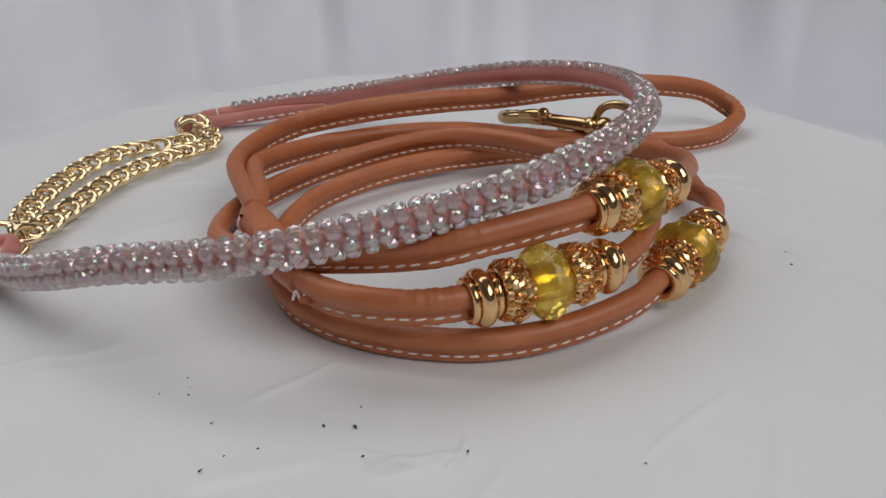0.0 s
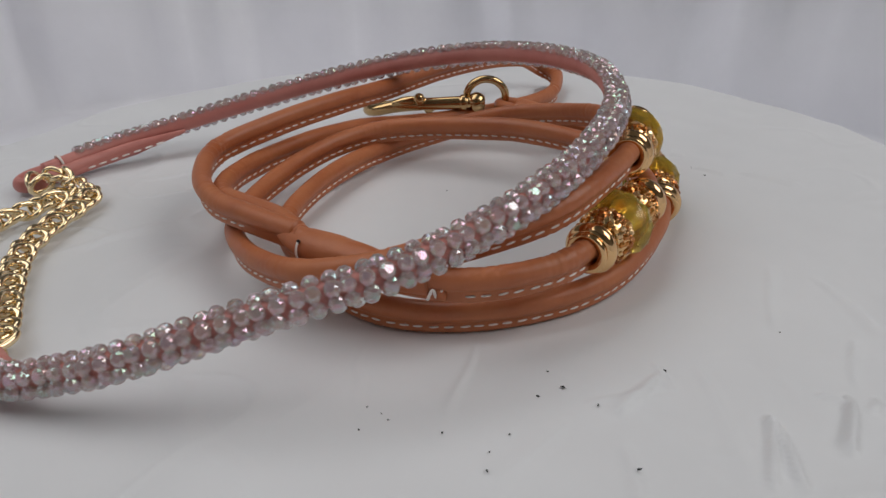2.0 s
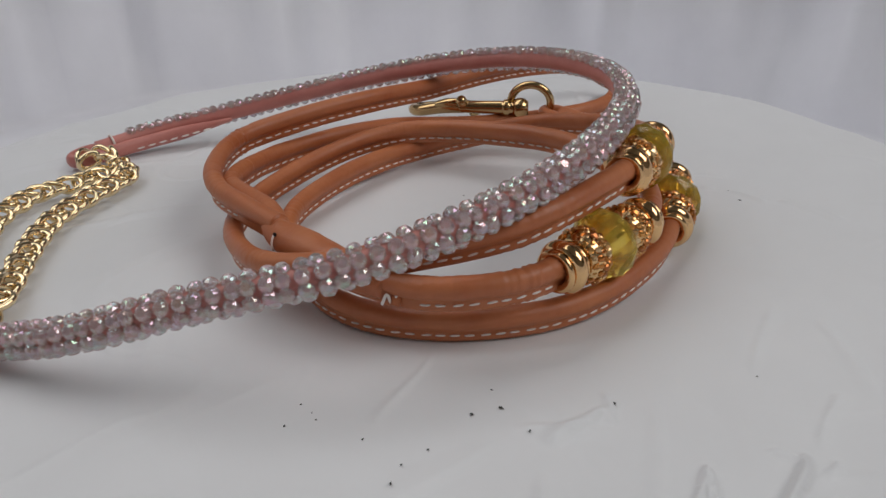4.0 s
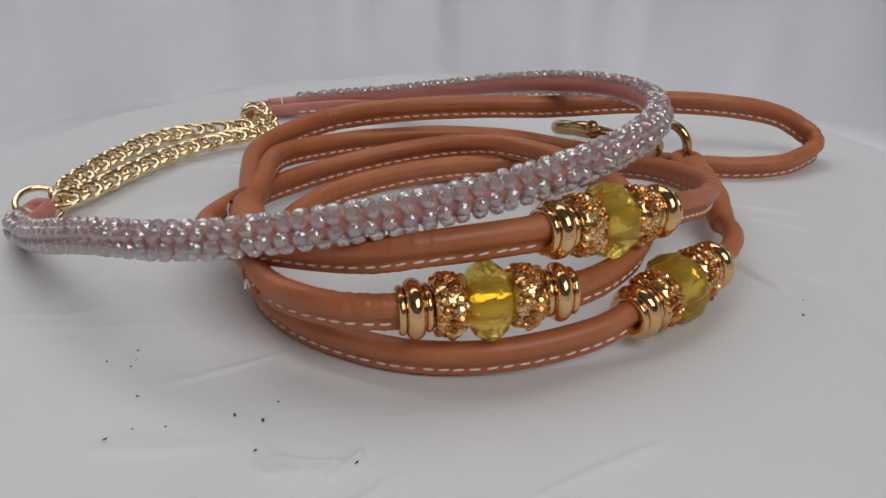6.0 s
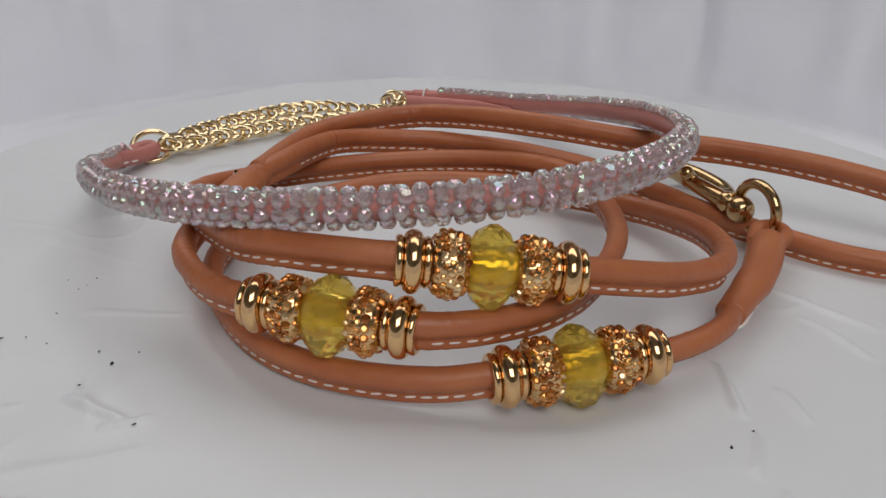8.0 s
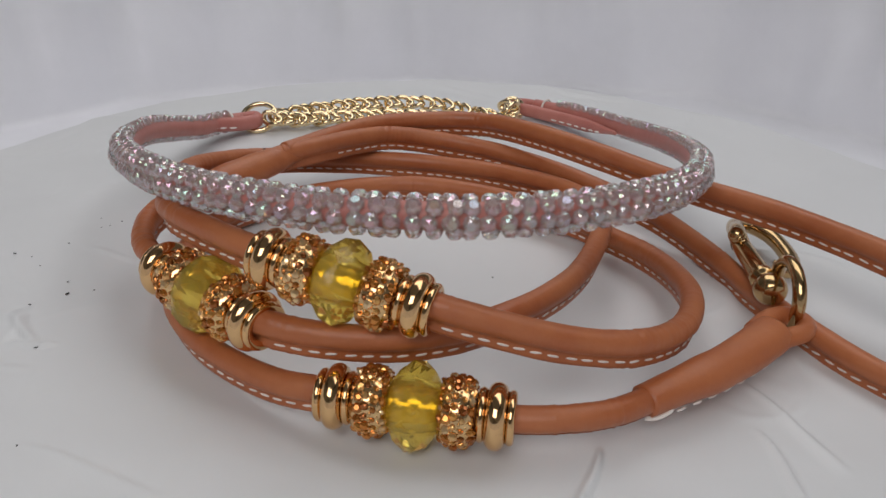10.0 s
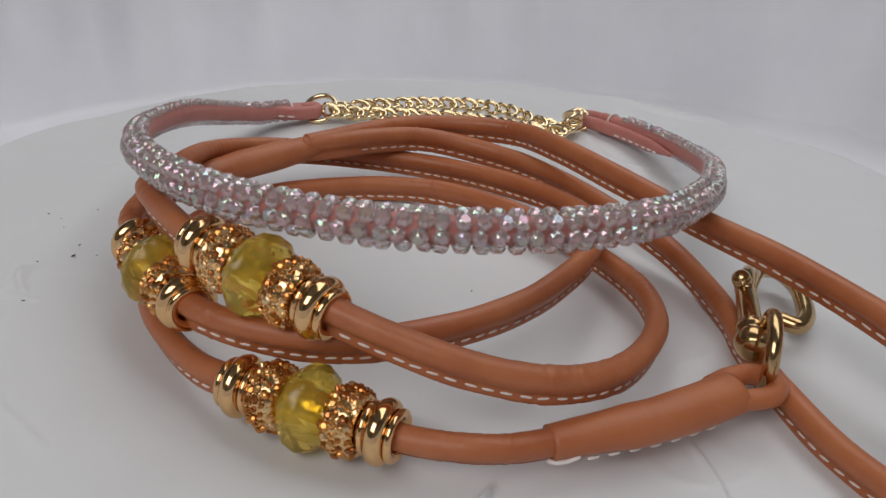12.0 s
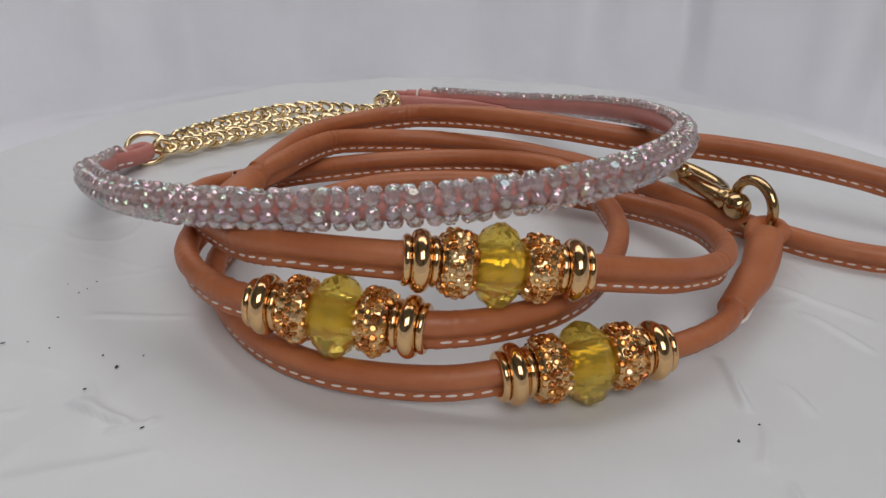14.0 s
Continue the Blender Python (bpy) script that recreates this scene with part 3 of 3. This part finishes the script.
# ---- the trigger clip ----
def trigger_clip():
    clip = under(part("trigger_clip", clip_barrel(), CLIP_GOLD, None, "gold metal trigger clip"), leash)
    bm = bmesh.new()
    c, d, e = on([(74.6, 50.0, 9.6)])[0], Vector((0.79, -0.61, 0)), Vector((0, 0, 1))
    pts = []
    for k in range(40):
        q = 2 * math.pi * k / 40
        x, z = 6.5 * math.cos(q), 5.9 * math.sin(q)
        pts.append(c - d * x * 1.0 + e * z)
    closed_tube(bm, pts, 1.3, d.cross(e), 14)
    under(part("swivel_ring", bm, CLIP_GOLD), clip)
    bm = bmesh.new()
    path, _ = smooth_path(on([(55.5, 60.8, 8.4), (50, 67, 7.4), (45.0, 73.5, 5.6), (45.6, 78.2, 4.8), (51.5, 78.2, 4.5), (58, 74.6, 4.5), (62.6, 70.8, 4.4), (64.2, 67.2, 4.4), (61.6, 65.0, 4.6)]), 0.6)
    round_tube(bm, path, lambda i: 2.1 - 0.3 * i / len(path), 14)
    under(part("hook", bm, CLIP_GOLD), clip)
    bm = bmesh.new()
    path, _ = smooth_path(on([(57.0, 59.8, 9.4), (52.0, 64.0, 9.4), (48.6, 67.6, 8.4)]), 0.4)
    round_tube(bm, path, lambda i: 1.2 + 0.5 * math.sin(math.pi * i / len(path)), 12)
    under(part("gate", bm, CLIP_GOLD), clip)
    bm = bmesh.new()
    path, _ = smooth_path(on([(55.5, 61.0, 8.0), (54.9, 60.6, 9.6), (54.4, 60.4, 10.4)]), 0.3)
    round_tube(bm, path, lambda i: 0.9 + (1.0 if i > len(path) * 0.55 else 0.0), 14)
    bmesh.ops.create_uvsphere(bm, u_segments=16, v_segments=10, radius=1.9, matrix=Matrix.Translation(on([(54.3, 60.3, 10.6)])[0]))
    under(part("thumb_latch", bm, CLIP_GOLD), clip)
    return clip


def clip_barrel():
    """Turned barrel with a ball end and collar."""
    a, b = on([(73.0, 48.8, 8.2), (54.5, 61.6, 8.4)])
    d = (b - a)
    long = d.length
    path = [a + d * (k / 60) for k in range(61)]

    def r(i):
        x = i / 60 * long
        if x < 4.6:
            return max(0.4, math.sqrt(max(0.05, 3.35 ** 2 - (x - 2.6) ** 2)))
        if x < 6.2:
            return 2.0
        if x < 8.2:
            return 2.7
        return 2.25 - 0.25 * (x - 8) / (long - 8)
    bm = bmesh.new()
    round_tube(bm, path, r, 20)
    return bm


trigger_clip()


# ---- the rhinestone collar ----
collar = thing("rhinestone_collar", (-5, 20, 1.1), "rose leather show collar covered in iridescent rhinestones with gold chain", "dog collar")
BAND = [
    (-86.0, -4.4, 4.2), (-84.0, -11.7, 4.8), (-77.0, -19.0, 6.8), (-68.5, -27.4, 10.4), (-49.1, -39.9, 17.6), (-27, -48.9, 22.2), (-3, -50.2, 26.3), (20.6, -44.4, 29.6),
    (41.6, -32, 32.1), (56.5, -12.8, 32.9), (62.0, 10.6, 31.9), (58.4, 33.6, 29.4), (45.7, 53.6, 25.5), (28.6, 69.8, 20.4), (9.4, 84.2, 14.4), (-12.5, 93.5, 9.2),
    (-37.4, 96.0, 6), (-56, 92.8, 4.3),
]
band_pts = on(BAND)
path, band_len = smooth_path(band_pts, 0.8)
bfr = frames_on(path)
bm = bmesh.new()
sweep(bm, bfr, lambda i: [(2.25 * math.cos(q), 2.35 * math.sin(q)) for q in (2 * math.pi * k / 20 for k in range(20))])
band = under(part("band", bm, PINK_LEATHER, None, "rose leather band"), collar)

GEM = crystal_mesh("rhinestone", 1.54, 1.36, 9, STONE)
PITCH_MM = 2.95
cols = int((band_len - 12) / PITCH_MM)
rest = bmesh.new()
rnd = random.Random(11)
for c in range(cols):
    for row, ang in enumerate((108, 51, -6, -63)):
        s = 6 + (c + 0.12 * (row % 2)) * PITCH_MM + rnd.uniform(-0.12, 0.12)
        ang += float(np.interp(s, (0, 50, 110, 150, 200, 240), (-13, -13, 4, 9, 4, -8)))
        i = min(int(s / 0.8), len(bfr) - 1)
        p, t, sd, u = bfr[i]
        q = radians(ang)
        out = sd * math.cos(q) + u * math.sin(q)
        m = Matrix((t, out.cross(t), out)).transposed().to_4x4()
        tw = pose(0, 0, 0, rnd.uniform(-11, 11), rnd.uniform(-11, 11), rnd.uniform(0, 45))
        k = rnd.uniform(0.95, 1.03)
        m = Matrix.Translation((p + out * 2.3) * MM) @ m @ tw @ Matrix.Scale(k, 4)
        if c < 75:
            g = new("rhinestone", GEM)
            g.matrix_basis = m
            under(g, band)
        else:
            v0 = len(rest.verts)
            rest.from_mesh(GEM)
            rest.verts.ensure_lookup_table()
            bmesh.ops.transform(rest, matrix=m, verts=rest.verts[v0:])
bmesh.ops.scale(rest, vec=(1000,) * 3, verts=rest.verts)
under(part("rhinestone_rows", rest, STONE, None, "rows of iridescent rhinestones", flat=True, kind="stuff"), band)


def tab(points, r, parent):
    bm = bmesh.new()
    p, _ = smooth_path(on(points), 0.6)
    f = frames_on(p)
    thick = [min(1.0, 0.25 + 3.2 * (1 - i / (len(f) - 1))) for i in range(len(f))]
    sweep(bm, f, lambda i: [(r * 0.75 * thick[i] * math.cos(q), r * thick[i] * math.sin(q)) for q in (2 * math.pi * k / 16 for k in range(16))])
    ob = under(part("tab", bm, PINK_LEATHER, None, "folded rose leather end tab"), parent)
    sb = bmesh.new()
    for j in range(len(f) // 2 + 6, len(f) - 12, 6):
        q, t, sd, u = f[j]
        for sg in (-1, 1):
            c = q + sd * sg * r * 0.7 - u * r * 0.3
            tube_segment(sb, c - t * 1.2, c + t * 1.2, 0.3, sd * sg)
    under(part("stitching", sb, THREAD, None, "white stitched seam", kind="stuff"), ob)
    return ob


tab([(-85.8, -12.4, 3.8), (-87.4, -4.0, 3.8), (-87.0, 0.9, 3.8), (-84.5, 0.6, 3.7), (-83.4, -5.0, 3.8), (-81.2, -14.5, 5.4), (-73, -23.2, 8.4)], 2.3, collar)
tab([(-50, 94.8, 3.8), (-60.5, 92.8, 3.4), (-63.6, 89.0, 3.2), (-60.5, 86.8, 3.2), (-53, 89.6, 3.4), (-41.0, 92.8, 3.9), (-27, 93.0, 5.4), (-14.5, 90.8, 7.6)], 2.2, collar)


def wrap(i):
    """A white thread wound round the band where the stones end."""
    p, t, sd, u = bfr[i]
    bm = bmesh.new()
    closed_tube(bm, [p + (sd * math.cos(q) * 2.75 + u * math.sin(q) * 2.85) for q in (2 * math.pi * k / 24 for k in range(24))], 0.36, t, 6)
    under(part("thread", bm, THREAD, None, "white sewing thread"), band)


wrap(5)
wrap(len(bfr) - 7)


def bound_ring(name, c, n, r, wire, parent, mat=PALE_GOLD):
    n = Vector(n).normalized()
    a = n.cross(Vector((0.3, 0.2, 0.93))).normalized()
    b = n.cross(a)
    o = on([c])[0]
    bm = bmesh.new()
    closed_tube(bm, [o + (a * math.cos(2 * math.pi * k / 36) + b * math.sin(2 * math.pi * k / 36)) * r for k in range(36)], wire, n, 10)
    return under(part(name, bm, mat, None, "round gold ring"), parent)


bound_ring("ring", (-87.6, 2.2, 3.6), (0.42, -0.3, 0.85), 5.6, 0.85, collar)
bound_ring("ring", (-59.5, 85.0, 3.2), (0.75, -0.5, 0.45), 3.7, 0.8, collar)


def chain(points, parent):
    """Curb chain: twisted oval links, each a piece."""
    p, length = smooth_path(on(points), 0.4)
    f = frames_on(p)
    n = int(length / 3.9)
    bm = bmesh.new()
    pts = []
    for k in range(20):
        q = 2 * math.pi * k / 20
        x, y = 3.2 * math.cos(q), 1.95 * math.sin(q)
        pts.append(Vector((x, y, 0.8 * math.sin(2 * q))))
    closed_tube(bm, pts, 0.78, Vector((0, 0, 1)), 10)
    first = part("link", bm, PALE_GOLD)
    me = first.data
    bpy.data.objects.remove(first)
    group = new("chain")
    under(group, parent)
    rn = random.Random(n)
    for j in range(n):
        i = min(int((j + 0.5) * 3.9 / 0.4), len(f) - 1)
        q, t, s, u = f[i]
        m = Matrix((t, s, u)).transposed().to_4x4()
        o = new("link", me)
        o.matrix_basis = Matrix.Translation((q + u * 0.5) * MM) @ m @ pose(0, 0, 0, -42 + (16 if j % 2 else -16) + rn.uniform(-9, 9), rn.uniform(-6, 6), 33 + rn.uniform(-7, 7))
        under(o, group)
    return tagged(group, "gold curb chain")


# links bunched where the chains meet the far ring
chain([(-60.0, 80.8, 3.2), (-56.4, 82.2, 5.6), (-53.0, 79.5, 5.4), (-52.0, 75.0, 4.8)], collar)
chain([(-82.5, 3.0, 4.0), (-80.2, 12.2, 3.0), (-78.0, 22.7, 2.6), (-75.2, 33.0, 2.4), (-71.4, 43.1, 2.4), (-65.2, 51.7, 2.6), (-58.0, 58.2, 3.0), (-51.5, 64.0, 3.2), (-49.8, 70.5, 3.2), (-51.8, 77.5, 3.4), (-55, 81.5, 3.6)], collar)
chain([(-85.5, 7.0, 3.4), (-88.5, 18.3, 2.4), (-88.1, 31.3, 2.4), (-85.8, 44.4, 2.4), (-81.8, 56.3, 2.4), (-74.4, 65.1, 2.4), (-65.0, 68.8, 2.4), (-56.0, 71.8, 3.0), (-54.0, 78.5, 3.6)], collar)

# ---- crumbs on the cloth ----
crumbs = bmesh.new()
rnd = random.Random(4)
for x, y, r in [(-41, -56, 0.5), (-37, -52, 0.5), (-36, -55, 0.4), (-31, -76, 0.7), (-28, -73, 0.5), (-13, -68, 0.6), (-8, -69, 0.9), (-7, -64, 0.5), (-7, -76, 0.6), (9, -77, 0.7),
                (35, -83, 0.5), (90, -27, 0.7), (92, -21, 0.5), (-31, -65, 0.35), (-23, -72, 0.4), (-13.5, -90, 0.8), (29, 12, 0.5), (56, 80, 0.5), (-36, -57, 0.35)]:
    v = bmesh.ops.create_icosphere(crumbs, subdivisions=1, radius=r * 0.38)["verts"]
    m = Matrix.Translation((x, y, ground(x, y) + 0.05 + crease(x, y) * 1.5)) @ Matrix.Rotation(rnd.uniform(0, 6), 4, "Z") @ Matrix.Diagonal((1.5, 0.7, 0.5, 1))
    bmesh.ops.transform(crumbs, matrix=m, verts=v)
    for q in v:
        q.co += Vector((rnd.uniform(-0.12, 0.12), rnd.uniform(-0.12, 0.12), 0))
tagged(part("crumbs", crumbs, SPECK, flat=True), "dark crumbs scattered on the white cloth", "crumbs", kind="stuff")
